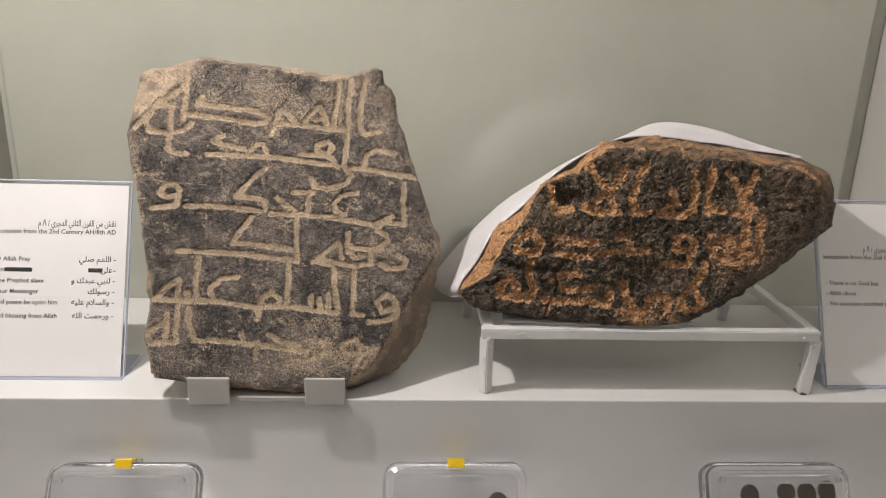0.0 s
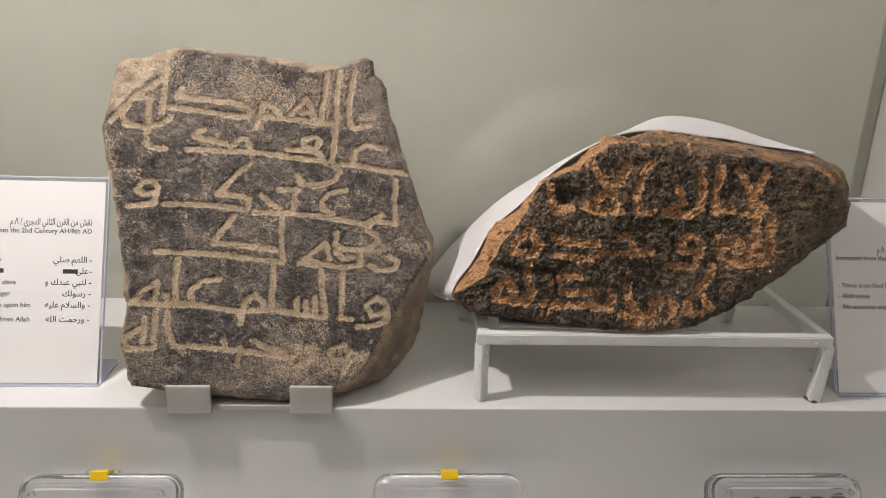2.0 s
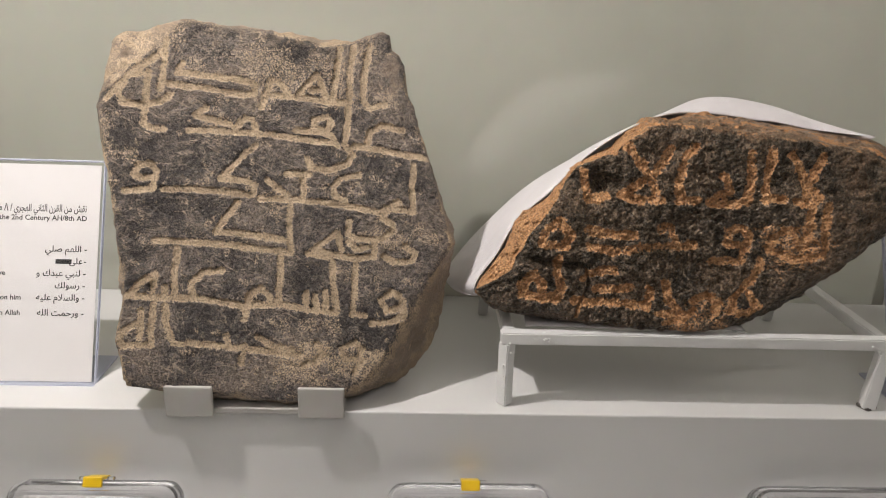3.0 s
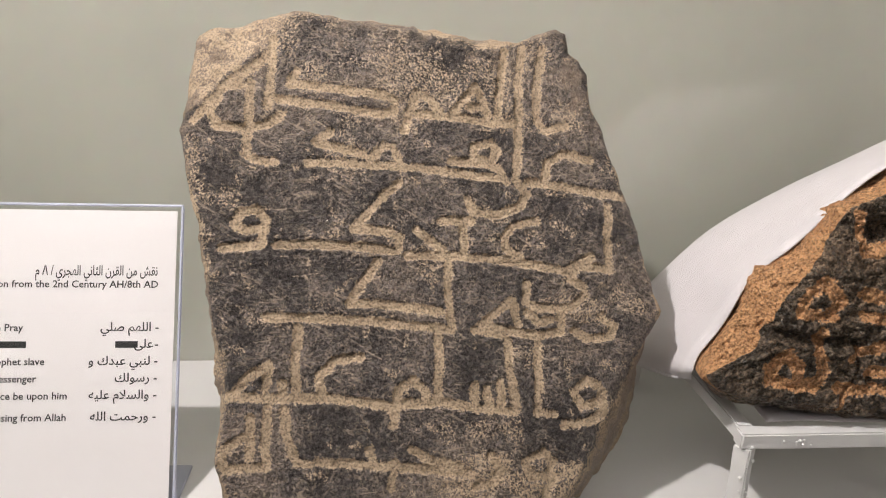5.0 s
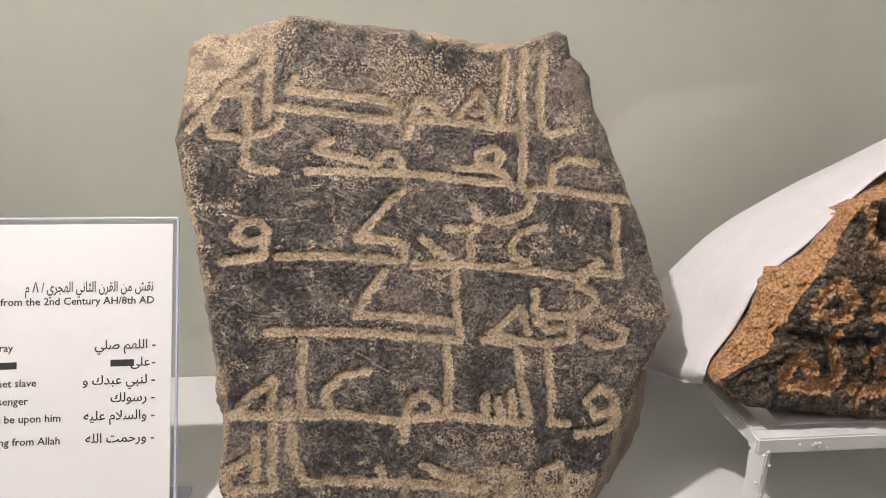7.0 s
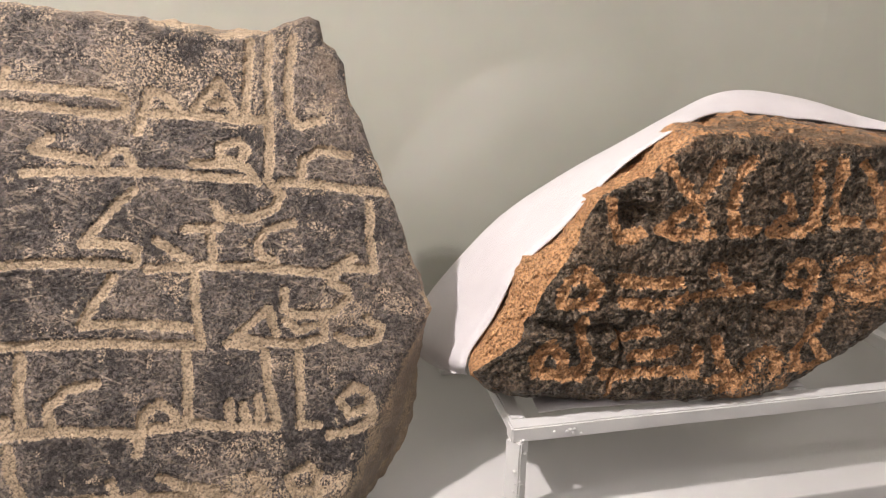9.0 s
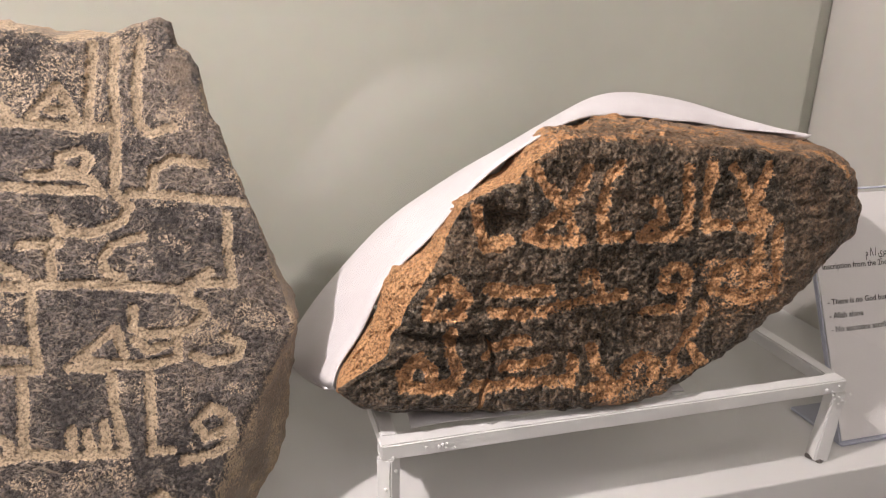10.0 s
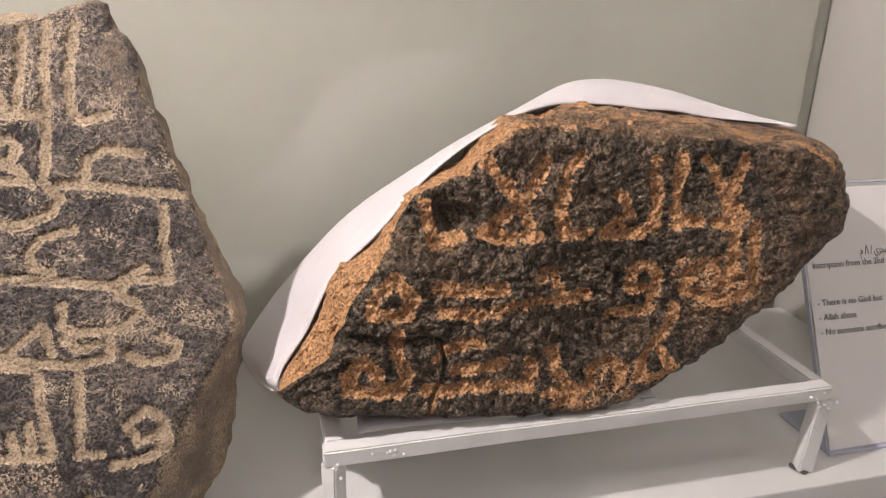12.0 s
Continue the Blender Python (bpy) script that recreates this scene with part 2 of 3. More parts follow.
# the room behind the camera
structure("plinth", box(CX0 - 0.06, CX1 + 0.06, GLASS_Y - 0.04, BACK + 0.08, 0.0, 0.75), WHITE, "white painted plinth under the display case", "plinth")
structure("room_floor", box(-2.6, 2.6, -2.6, 1.3, -0.05, 0.0), FLOOR, "stone floor of the dim room", "floor")
structure("room_ceiling", box(-2.6, 2.6, -2.6, 1.3, 2.8, 2.85), ROOM, "plain ceiling of the room", "ceiling")
structure("room_wall_south", box(-2.6, 2.6, -2.7, -2.6, 0, 2.8), ROOM, "warm plaster wall of the room", "wall")
structure("room_wall_west", box(-2.7, -2.6, -2.6, 1.3, 0, 2.8), ROOM, "warm plaster wall of the room", "wall")
structure("room_wall_east", box(2.6, 2.7, -2.6, 1.3, 0, 2.8), ROOM, "warm plaster wall of the room", "wall")
structure("room_wall_north", box(-2.6, 2.6, 1.2, 1.3, 0, 2.8), ROOM, "warm plaster wall of the room", "wall")

# ---- the carved stones ----


def lattice(p, seed):
    q = np.floor(p).astype(np.int64)
    f = p - q
    f = f * f * (3 - 2 * f)
    total = np.zeros(len(p))
    for dx in (0, 1):
        for dy in (0, 1):
            for dz in (0, 1):
                h = (q[:, 0] + dx) * 374761393 + (q[:, 1] + dy) * 668265263 + (q[:, 2] + dz) * 2147483647 + seed * 1274126177
                h = (h ^ (h >> 13)) * 1274126177
                h = ((h ^ (h >> 16)) & 0xFFFF) / 65535.0
                w = np.abs(1 - dx - f[:, 0]) * np.abs(1 - dy - f[:, 1]) * np.abs(1 - dz - f[:, 2])
                total += w * h
    return total * 2 - 1


def fbm(p, size, seed, octaves=3):
    out, amp = np.zeros(len(p)), 1.0
    for k in range(octaves):
        out += amp * lattice(p / size * 2 ** k + 37.0, seed + k)
        amp *= 0.5
    return out


def ray_radius(poly, centre, angles):
    """Distance from the centre to the closed outline, for each angle."""
    a = np.array(poly, float)[:, :2] - centre
    b = np.roll(a, -1, axis=0)
    d = np.stack((np.cos(angles), np.sin(angles)), 1)
    best = np.zeros(len(angles))
    for p, q in zip(a, b):
        e = q - p
        den = d[:, 0] * e[1] - d[:, 1] * e[0]
        den = np.where(np.abs(den) < 1e-9, 1e-9, den)
        r = (p[0] * e[1] - p[1] * e[0]) / den
        s = (p[0] * d[:, 1] - p[1] * d[:, 0]) / den
        best = np.where((s >= -1e-6) & (s <= 1 + 1e-6) & (r > best), r, best)
    return best


def stroke_distance(uv, strokes):
    best = np.full(len(uv), 1e9)
    for s in strokes:
        for p, q in zip(s, s[1:]):
            p, e = np.array(p[:2], float), np.array(q[:2], float) - np.array(p[:2], float)
            k = np.clip(((uv - p) @ e) / max(e @ e, 1e-9), 0, 1)
            best = np.minimum(best, np.hypot(*(uv - p - k[:, None] * e).T))
    return best


def smooth_step(a, b, x):
    k = np.clip((x - a) / (b - a), 0, 1)
    return k * k * (3 - 2 * k)


def axes(n):
    n = Vector(n).normalized()
    u = Vector((0, 0, 1)).cross(n).normalized()
    u = u if u.x > 0 else -u
    v = n.cross(u)
    return np.array(u), np.array(v if v.z > 0 else -v), np.array(n)


def carved_stone(name, at, normal, front, rear, centre, relief, pale, flank, back, floor_z, material, seed, around=1250, rings=200):
    """A slab with an uneven carved face; front and rear are outlines in millimetres on the face, rear with its depth."""
    u, v, n = axes(normal)
    ang = np.linspace(-np.pi, np.pi, around, endpoint=False)
    c = np.array(centre, float)
    r1, r2 = ray_radius(front, c, ang), ray_radius(rear, c, ang)
    ring_dir = np.stack((np.cos(ang), np.sin(ang)), 1)
    rough = fbm(np.column_stack((ring_dir * 60, np.zeros(around))), 4.0, seed, 4) * 0.9
    r1, r2 = r1 + rough, np.maximum(r2 + rough * 1.5, r1 * 0.97)
    ra = np.array(rear, float)
    pa = np.arctan2(ra[:, 1] - c[1], ra[:, 0] - c[0])
    order = np.argsort(pa)
    depth = np.interp(ang, pa[order], ra[order, 2], period=2 * np.pi)
    uv, dep, rim = [], [], []
    for k in range(rings):
        f = (k + 1) / rings
        uv.append(c + ring_dir * (r1 * f)[:, None])
        dep.append(np.zeros(around))
        rim.append(np.full(around, f))
    sides = 34
    for k in range(1, sides + 1):
        f = k / sides
        uv.append(c + ring_dir * (r1 + (r2 - r1) * f ** 0.8)[:, None])
        dep.append(depth * f)
        rim.append(np.full(around, 1 + f))
    for k in range(1, 13):
        f = k / 12
        uv.append(c + ring_dir * (r2 * (1 - 0.35 * f * f))[:, None])
        dep.append(depth + (back - depth) * f)
        rim.append(np.full(around, 2 + f))
    uv, dep, rim = np.concatenate(uv), np.concatenate(dep), np.concatenate(rim)
    p3 = np.column_stack((uv, dep))
    face = rim <= 1.0
    out = relief(uv, p3, rim)
    r_here = np.tile(r1, rings + sides + 12)
    inward = (1 - np.clip(rim, 0, 1)) * r_here
    out = out - np.where(face, 3.2 * (1 - np.clip(inward / 7.0, 0, 1)) ** 2, 3.2)
    side = fbm(p3, 9.0, seed + 20, 4) * 1.3
    push = np.where(rim > 1, side, 0.0)
    uv = uv + np.tile(ring_dir, (rings + sides + 12, 1)) * push[:, None]
    pos = np.array(at) + (uv[:, :1] * u + uv[:, 1:] * v + (out - dep)[:, None] * n) / 1000.0
    pos[:, 2] = np.maximum(pos[:, 2], floor_z)
    mid = np.array(at) + (c[0] * u + c[1] * v) / 1000.0
    first = mid + n * out[:around].mean() / 1000.0
    last = mid - n * back / 1000.0
    count = rings + sides + 12
    k = np.arange(around)
    k2 = (k + 1) % around
    quads = np.concatenate([np.column_stack((j * around + k, (j + 1) * around + k, (j + 1) * around + k2, j * around + k2)) for j in range(count - 1)])
    total = len(pos)
    tris = [(total, int(a), int(b)) for a, b in zip(k, k2)] + [(total + 1, int((count - 1) * around + b), int((count - 1) * around + a)) for a, b in zip(k, k2)]
    me = bpy.data.meshes.new(name)
    me.from_pydata(np.vstack((pos, first, last)).tolist(), [], quads.tolist() + tris)
    mask = me.attributes.new("pale", "FLOAT", "POINT")
    mask.data.foreach_set("value", np.append(pale(uv, p3, rim), (0.0, 0.0)).astype(np.float32))
    mask = me.attributes.new("flank", "FLOAT", "POINT")
    mask.data.foreach_set("value", np.append(np.clip(flank(uv, p3, rim), 0, 1), (0.0, 1.0)).astype(np.float32))
    me.polygons.foreach_set("use_smooth", np.ones(len(me.polygons), bool))
    me.materials.append(material)
    me.update()
    return new(name, me)


STONE_1_AT = (-0.07, 0.845, 1.194)
STONE_1_N = (0.064, -0.906, 0.419)
STONE_2_AT = (0.259, 0.796, 1.177)
STONE_2_N = (-0.041, -0.99, 0.134)
OUTLINE_1 = [(-154, 141), (-145, 144), (-117, 146), (-113, 150), (-97, 153), (-82, 154), (-59, 151), (-29, 148), (-5, 145), (14, 140), (34, 134), (50,
    135), (67, 139), (84, 145), (96, 149), (102, 145), (104, 131), (112, 126), (117, 116), (118, 93), (126, 70), (136, 36), (145, 6), (151, -26),
    (156, -42), (162, -55), (138, -88), (124, -113), (111, -139), (95, -167), (78, -183), (55, -195), (18, -197), (-19, -195), (-58, -189), (-97,
    -186), (-129, -181), (-132, -166), (-139, -140), (-139, -130), (-134, -103), (-133, -82), (-138, -68), (-141, -58), (-143, -36), (-146, -15),
    (-150, 7), (-154, 21), (-158, 36), (-161, 62), (-163, 71), (-159, 91), (-158, 110), (-157, 126)]
REAR_1 = [(-149, 145, 8), (-159, 78, 6), (-138, -109, 8), (-134, -177, 10), (-62, -197, 25), (7, -203, 30), (60, -203, 40), (110, -190, 55), (141, -156, 55), (152, -133, 45), (163, -68, 40), (169, -49, 45), (164, -26, 48), (154, 0, 48), (144, 29, 46), (133, 62, 44), (124, 91, 42), (119, 118, 40), (115, 130, 36), (106, 140, 30), (98, 151, 22), (62, 143, 12), (-6, 151, 14), (-82, 156, 8), (-106, 154, 6)]
LETTERS_1A = [[(56, 129), (52, 102), (49, 81)], [(69, 133), (65, 106), (65, 80)], [(84, 132), (78, 103), (78, 80), (83, 73), (98, 76)], [(65, 77),
    (47, 78), (23, 81), (-8, 83)], [(35, 104), (18, 85)], [(35, 104), (43, 83)], [(29, 89), (37, 89)], [(-7, 98), (-12, 85), (-16, 72)], [(-7, 98),
    (3, 93), (9, 84)], [(-92, 103), (-65, 100), (-31, 96), (-23, 92), (-22, 85), (-31, 83), (-65, 88), (-100, 92)], [(-88, 112), (-93, 102)], [(-103,
    133), (-105, 107), (-107, 86)], [(-118, 103), (-119, 77), (-121, 54), (-116, 50), (-103, 49)], [(-118, 101), (-130, 100)], [(-136, 99), (-144,
    82), (-139, 73), (-120, 71), (-106, 75), (-98, 82)], [(-105, 123), (-131, 103), (-154, 77)]]
LETTERS_1B = [[(-66, 70), (-76, 63), (-47, 56), (-40, 52)], [(-40, 52), (-30, 61), (-24, 60), (-20, 48)], [(-81, 49), (-47, 48), (-9, 46), (29, 41),
    (51, 38)], [(32, 61), (44, 64), (48, 57), (42, 50), (32, 53), (32, 61)], [(15, 50), (32, 50), (47, 46), (54, 36)], [(64, 74), (62, 50), (60, 38),
    (68, 28), (63, 19), (47, 13), (30, 15), (26, 24)], [(114, 52), (95, 56), (84, 50), (81, 37)], [(69, 36), (93, 33), (117, 28), (135, 25)], [(-112,
    -6), (-108, 10), (-114, 18), (-124, 15), (-128, 8), (-121, 3), (-110, 6)], [(-136, -8), (-121, -7), (-111, -5)], [(-102, -6), (-78, -6), (-49,
    -8), (-23, -11), (-21, -2), (-30, 2), (-52, 4), (-47, 9), (-35, 22), (-21, 35)], [(-10, 3), (-1, -4), (8, -10)], [(22, 6), (23, -12)], [(8, 9),
    (28, 9)], [(-16, -14), (15, -15), (50, -18), (77, -23), (94, -27)], [(74, 9), (57, 5), (50, -3), (52, -11), (60, -15)]]
LETTERS_1C = [[(125, 18), (123, -2), (124, -26), (101, -23), (95, -32), (105, -37), (106, -43), (95, -52), (71, -51), (64, -47), (65, -35)], [(95,
    -25), (111, -17)], [(-36, -18), (-49, -36), (-55, -45), (-36, -46), (-13, -49), (5, -52)], [(11, -21), (10, -41), (12, -63)], [(-108, -53), (-80,
    -54), (-43, -57), (-14, -61), (12, -64)], [(54, -46), (32, -61), (47, -65), (70, -70), (88, -67), (88, -56)], [(54, -46), (58, -61)], [(64, -54),
    (72, -61), (81, -59)], [(28, -65), (47, -68)], [(117, -58), (125, -65), (122, -72), (107, -73), (97, -67)], [(-106, -82), (-109, -99)], [(-106,
    -82), (-119, -90), (-127, -99)], [(-131, -102), (-102, -104), (-70, -105), (-45, -109), (-29, -113)], [(-88, -60), (-90, -81), (-90, -104)],
    [(-98, -95), (-97, -103)], [(-49, -80), (-65, -82), (-75, -91), (-73, -102)]]
LETTERS_1D = [[(-15, -96), (-24, -102), (-26, -112), (-28, -124)], [(-15, -96), (-6, -104), (-8, -111)], [(-23, -111), (3, -111), (29, -116), (53,
    -119)], [(3, -66), (3, -85), (1, -110)], [(26, -101), (26, -112)], [(34, -104), (35, -114)], [(43, -100), (44, -115)], [(50, -73), (50, -91), (54,
    -118)], [(71, -70), (70, -96), (68, -120), (78, -122)], [(111, -105), (104, -100), (94, -108), (99, -118), (112, -115), (114, -109), (115, -123),
    (102, -128), (86, -129)], [(-118, -116), (-118, -140)], [(-122, -127), (-134, -134), (-135, -143)], [(-107, -110), (-109, -132), (-108, -145),
    (-133, -146)], [(-97, -112), (-95, -129), (-90, -144), (-81, -146)], [(-76, -144), (-54, -147), (-32, -150), (-7, -153), (21, -157)], [(-44,
    -139), (-41, -147)], [(-28, -148), (-30, -163)], [(-17, -140), (-2, -148), (14, -152)], [(36, -147), (42, -157), (34, -164), (25, -166)], [(71,
    -146), (58, -152), (61, -161), (73, -162), (77, -153), (71, -146)], [(77, -162), (70, -173)]]
OUTLINE_2 = [(-147, -64), (-142, -71), (-130, -77), (-120, -80), (-82, -84), (-56, -87), (-29, -90), (5, -93), (40, -98), (66, -97), (83, -91), (101,
    -82), (126, -65), (142, -54), (162, -39), (186, -20), (201, -4), (216, 7), (224, 18), (223, 37), (218, 51), (210, 63), (197, 70), (176, 72), (147,
    76), (119, 79), (96, 80), (58, 84), (36, 87), (19, 87), (6, 88), (-4, 85), (-26, 68), (-31, 62), (-63, 49), (-73, 36), (-76, 25), (-87, 2), (-100,
    -14), (-108, -31), (-115, -45), (-126, -55)]
REAR_2 = [(-147, -69, 8), (-129, -86, 15), (-80, -96, 20), (14, -109, 25), (51, -114, 25), (97, -105, 25), (140, -75, 20), (178, -49, 20), (219, -12,
    20), (246, 12, 20), (246, 33, 20), (245, 50, 25), (247, 68, 45), (225, 81, 65), (158, 88, 70), (92, 96, 70), (53, 99, 65), (23, 93, 40), (1, 93,
    25), (-15, 81, 22), (-30, 66, 22), (-59, 50, 20), (-71, 38, 20), (-84, 17, 22), (-104, 3, 24), (-112, -6, 25), (-117, -22, 20), (-127, -39, 18),
    (-141, -58, 14)]
LETTERS_2A = [[(-57, 44), (-55, 28), (-51, 21), (-36, 23)], [(-22, 70), (-10, 55), (-1, 45), (7, 29)], [(18, 68), (9, 52), (-3, 40), (-18, 30)],
    [(-22, 25), (-5, 22), (12, 24)], [(38, 70), (29, 61), (26, 41), (28, 23), (43, 23)], [(86, 65), (89, 49), (88, 24), (73, 20), (53, 22)], [(64,
    45), (73, 32), (58, 25)], [(105, 68), (103, 48), (103, 27), (119, 28)], [(122, 66), (132, 51), (139, 40), (138, 30)], [(151, 65), (143, 47), (139,
    40)], [(130, 26), (140, 23), (149, 29), (144, 35)], [(143, 23), (144, 6), (143, -13)], [(157, 23), (157, 2), (159, -18)], [(134, 0), (122, -2),
    (114, -8), (112, -18), (132, -26), (159, -21)], [(130, -4), (139, -16)], [(74, -3), (86, 0), (94, -8), (91, -17), (75, -14), (74, -3)], [(91,
    -17), (88, -30), (64, -31)]]
LETTERS_2B = [[(-50, -6), (-36, -9), (-10, -9)], [(-47, -21), (-26, -25), (-4, -20), (26, -18), (45, -16)], [(13, -3), (21, -1), (28, -13)], [(-76,
    2), (-88, -8), (-90, -20), (-69, -22), (-65, -10), (-76, 2)], [(-75, -32), (-75, -46), (-70, -58), (-73, -70), (-86, -69)], [(-95, -46), (-105,
    -57), (-105, -67), (-86, -70), (-88, -56), (-97, -49)], [(-50, -49), (-36, -42), (-25, -41)], [(-58, -72), (-36, -72), (-10, -72), (9, -75), (10,
    -58)], [(-40, -59), (-9, -58)], [(23, -53), (27, -67), (40, -81), (20, -81)], [(50, -69), (62, -62), (73, -69), (71, -77)], [(27, -89), (43, -84),
    (52, -79)], [(106, -29), (103, -44), (97, -52), (86, -66), (87, -77), (103, -80), (109, -72), (100, -60)]]
CRACK_2 = [(-50, -39), (-48, -43), (-45, -54), (-50, -68), (-53, -77), (-56, -87)]
FISSURE_2 = [(-110, -33), (-81, -38), (-49, -40)]
PIT_2 = (-40, 35)
SHEET_EDGE = [(-152, -82, 50), (-165, -87, 90), (-173, -85, 120), (-174, -78, 135), (-161, -61, 142), (-147, -43, 145), (-120, -13, 145), (-97, 10, 145), (-75, 28, 140), (-33, 56, 130), (0, 74, 124), (33, 93, 118), (65, 111, 110), (82, 115, 108), (103, 115, 105), (127, 111, 98), (146, 106, 90), (175, 95, 75), (197, 88, 60), (213, 81, 45)]

LETTERS_1 = LETTERS_1A + LETTERS_1B + LETTERS_1C + LETTERS_1D
LETTERS_2 = LETTERS_2A + LETTERS_2B


def chip_1(uv):
    """How far a point lies beyond the broken corner's diagonal, in millimetres."""
    return ((uv[:, 1] - 77) * 53 - (uv[:, 0] + 156) * 56) / 77.0


def relief_1(uv, p, rim):
    d = stroke_distance(uv, LETTERS_1) + fbm(p, 4.0, 5, 2) * 0.8
    out = fbm(p, 70.0, 1) * 2.2 + fbm(p, 14.0, 2) * 1.0 + fbm(p, 3.6, 3) * 0.45
    out = out - 1.5 * smooth_step(4.2, 1.9, d)
    return out - np.clip(chip_1(uv), 0, 40) * 0.22


def pale_1(uv, p, rim):
    d = stroke_distance(uv, LETTERS_1) + fbm(p, 4.5, 5, 3) * 0.8
    cut = smooth_step(5.2, 0.9, d)
    chip = smooth_step(-2, 6, chip_1(uv) + fbm(p, 9.0, 8) * 4) * (0.46 + 0.3 * fbm(p, 11.0, 14))
    low = np.hypot((uv[:, 0] - 40) * 0.42, uv[:, 1] + 160 + uv[:, 0] * 0.06) + fbm(p, 14.0, 11) * 9
    foot = np.hypot(uv[:, 0] - 84, uv[:, 1] + 172) + fbm(p, 12.0, 11) * 8
    worn = smooth_step(0.95, 1.0, np.minimum(rim, 1)) * (0.30 + 0.5 * fbm(p, 16.0, 10))
    # random dust, plus the upper face's glare painted into the same mask
    dust_glare = 0.42 * smooth_step(0.1, 0.9, fbm(p, 26.0, 9, 4) + 0.55 * smooth_step(50, 135, uv[:, 1]) - 0.15)
    crown = np.hypot((uv[:, 0] - 5) * 0.55, (uv[:, 1] - 100) * 1.0) + fbm(p, 20.0, 19, 4) * 22
    dust_glare = np.maximum(dust_glare, 0.43 * smooth_step(52, 8, crown))
    specks = 0.4 * smooth_step(0.45, 0.9, fbm(p, 9.0, 17, 3))
    side = np.where(rim > 1.0, 0.25 + 0.35 * fbm(p, 18.0, 12), 0)
    return np.clip(np.maximum.reduce((cut, chip, worn, dust_glare, specks, side, 0.5 * smooth_step(26, 6, low), 0.55 * smooth_step(26, 8, foot))), 0, 1)


def flank_1(uv, p, rim):
    corner = smooth_step(10, -12, np.hypot((uv[:, 0] - 108) * 1.0, (uv[:, 1] - 108) * 0.45) - 14 + fbm(p, 9.0, 15) * 5)
    chip = 0.95 * smooth_step(-3, 7, chip_1(uv) + fbm(p, 9.0, 8) * 4)
    wash = 0.38 * smooth_step(-0.1, 0.8, fbm(p, 40.0, 16) + 0.35 * smooth_step(20, 130, uv[:, 1]))
    top = 0.6 * smooth_step(0.90, 1.0, rim + 0.03 * fbm(p, 10.0, 18)) * smooth_step(90, 130, uv[:, 1])
    return np.maximum.reduce((smooth_step(0.985, 1.03, rim + 0.01 * fbm(p, 10.0, 13)), 0.7 * corner, chip, wash, top))


stone = carved_stone("carved_stone_slab", STONE_1_AT, STONE_1_N, OUTLINE_1, REAR_1, (-2, -20), relief_1, pale_1, flank_1, 75.0, 1.0065, ROCK_1, 3)
tagged(stone, "dark purple-grey stone slab carved with six lines of pale letters, leaning back on its bracket", "carved stone", "carved stones")


def relief_2(uv, p, rim):
    d = stroke_distance(uv, LETTERS_2) + fbm(p, 5.0, 25, 2) * 1.1
    out = fbm(p, 80.0, 21) * 4.0 + fbm(p, 22.0, 22) * 2.2 + fbm(p, 6.5, 23) * 1.7 + fbm(p, 3.2, 24, 2) * 1.0
    out = out - 1.5 * smooth_step(5.0, 2.0, d)
    out = out - 12.0 * smooth_step(17, 3, np.hypot((uv[:, 0] - PIT_2[0]) * 0.8, uv[:, 1] - PIT_2[1]) + fbm(p, 9.0, 26) * 3)
    out = out - 7.0 * smooth_step(1.6, 0.4, stroke_distance(uv, [CRACK_2]) + fbm(p, 8.0, 27) * 0.4)
    out = out - 5.0 * smooth_step(6.0, 1.0, stroke_distance(uv, [FISSURE_2]))
    ledge = uv[:, 1] + 33 + (uv[:, 0] - 60) * 0.12 + fbm(p, 30.0, 28) * 6
    return out - 4.0 * smooth_step(10, -2, ledge) * smooth_step(-20, 40, uv[:, 0])


def pale_2(uv, p, rim):
    d = stroke_distance(uv, LETTERS_2) + fbm(p, 5.0, 25, 3) * 1.3
    cut = smooth_step(6.4, 1.6, d) * (0.98 + 0.3 * fbm(p, 11.0, 29))
    left = smooth_step(20, -25, uv[:, 0]) * smooth_step(-80, -68, uv[:, 1] + fbm(p, 12.0, 34) * 4)
    chamfer = np.where(rim > 1.03, left * 1.1, 0)
    stain = 0.5 * smooth_step(38, 8, np.hypot((uv[:, 0] - 130) * 0.7, uv[:, 1] + 14) + fbm(p, 14.0, 31) * 12)
    lower = 0.45 * smooth_step(0.1, 0.8, fbm(p, 26.0, 35)) * smooth_step(-35, -55, uv[:, 1]) * smooth_step(-10, 30, uv[:, 0])
    vein = 0.9 * smooth_step(2.0, 0.8, stroke_distance(uv + np.array((-1.4, 0.6)), [CRACK_2[3:]]))
    worn = smooth_step(0.965, 1.0, np.minimum(rim, 1)) * (0.3 + 0.5 * fbm(p, 10.0, 33)) * smooth_step(20, 60, uv[:, 1])
    top = np.where(rim > 1.0, smooth_step(62, 78, uv[:, 1]) * (0.25 + 0.45 * fbm(p, 20.0, 30)) * smooth_step(190, 20, uv[:, 0]), 0)
    return np.clip(np.maximum.reduce((cut, chamfer, stain, lower, worn, top, vein)), 0, 1)


def flank_2(uv, p, rim):
    top = smooth_step(0.99, 1.04, rim) * smooth_step(20, 60, uv[:, 1] + fbm(p, 12.0, 36) * 6)
    rim_top = 0.7 * smooth_step(0.93, 1.0, rim + 0.03 * fbm(p, 12.0, 38)) * smooth_step(55, 80, uv[:, 1])
    end = 0.55 * smooth_step(105, 190, uv[:, 0] + fbm(p, 30.0, 37) * 18)
    return np.maximum.reduce((top, rim_top, end))


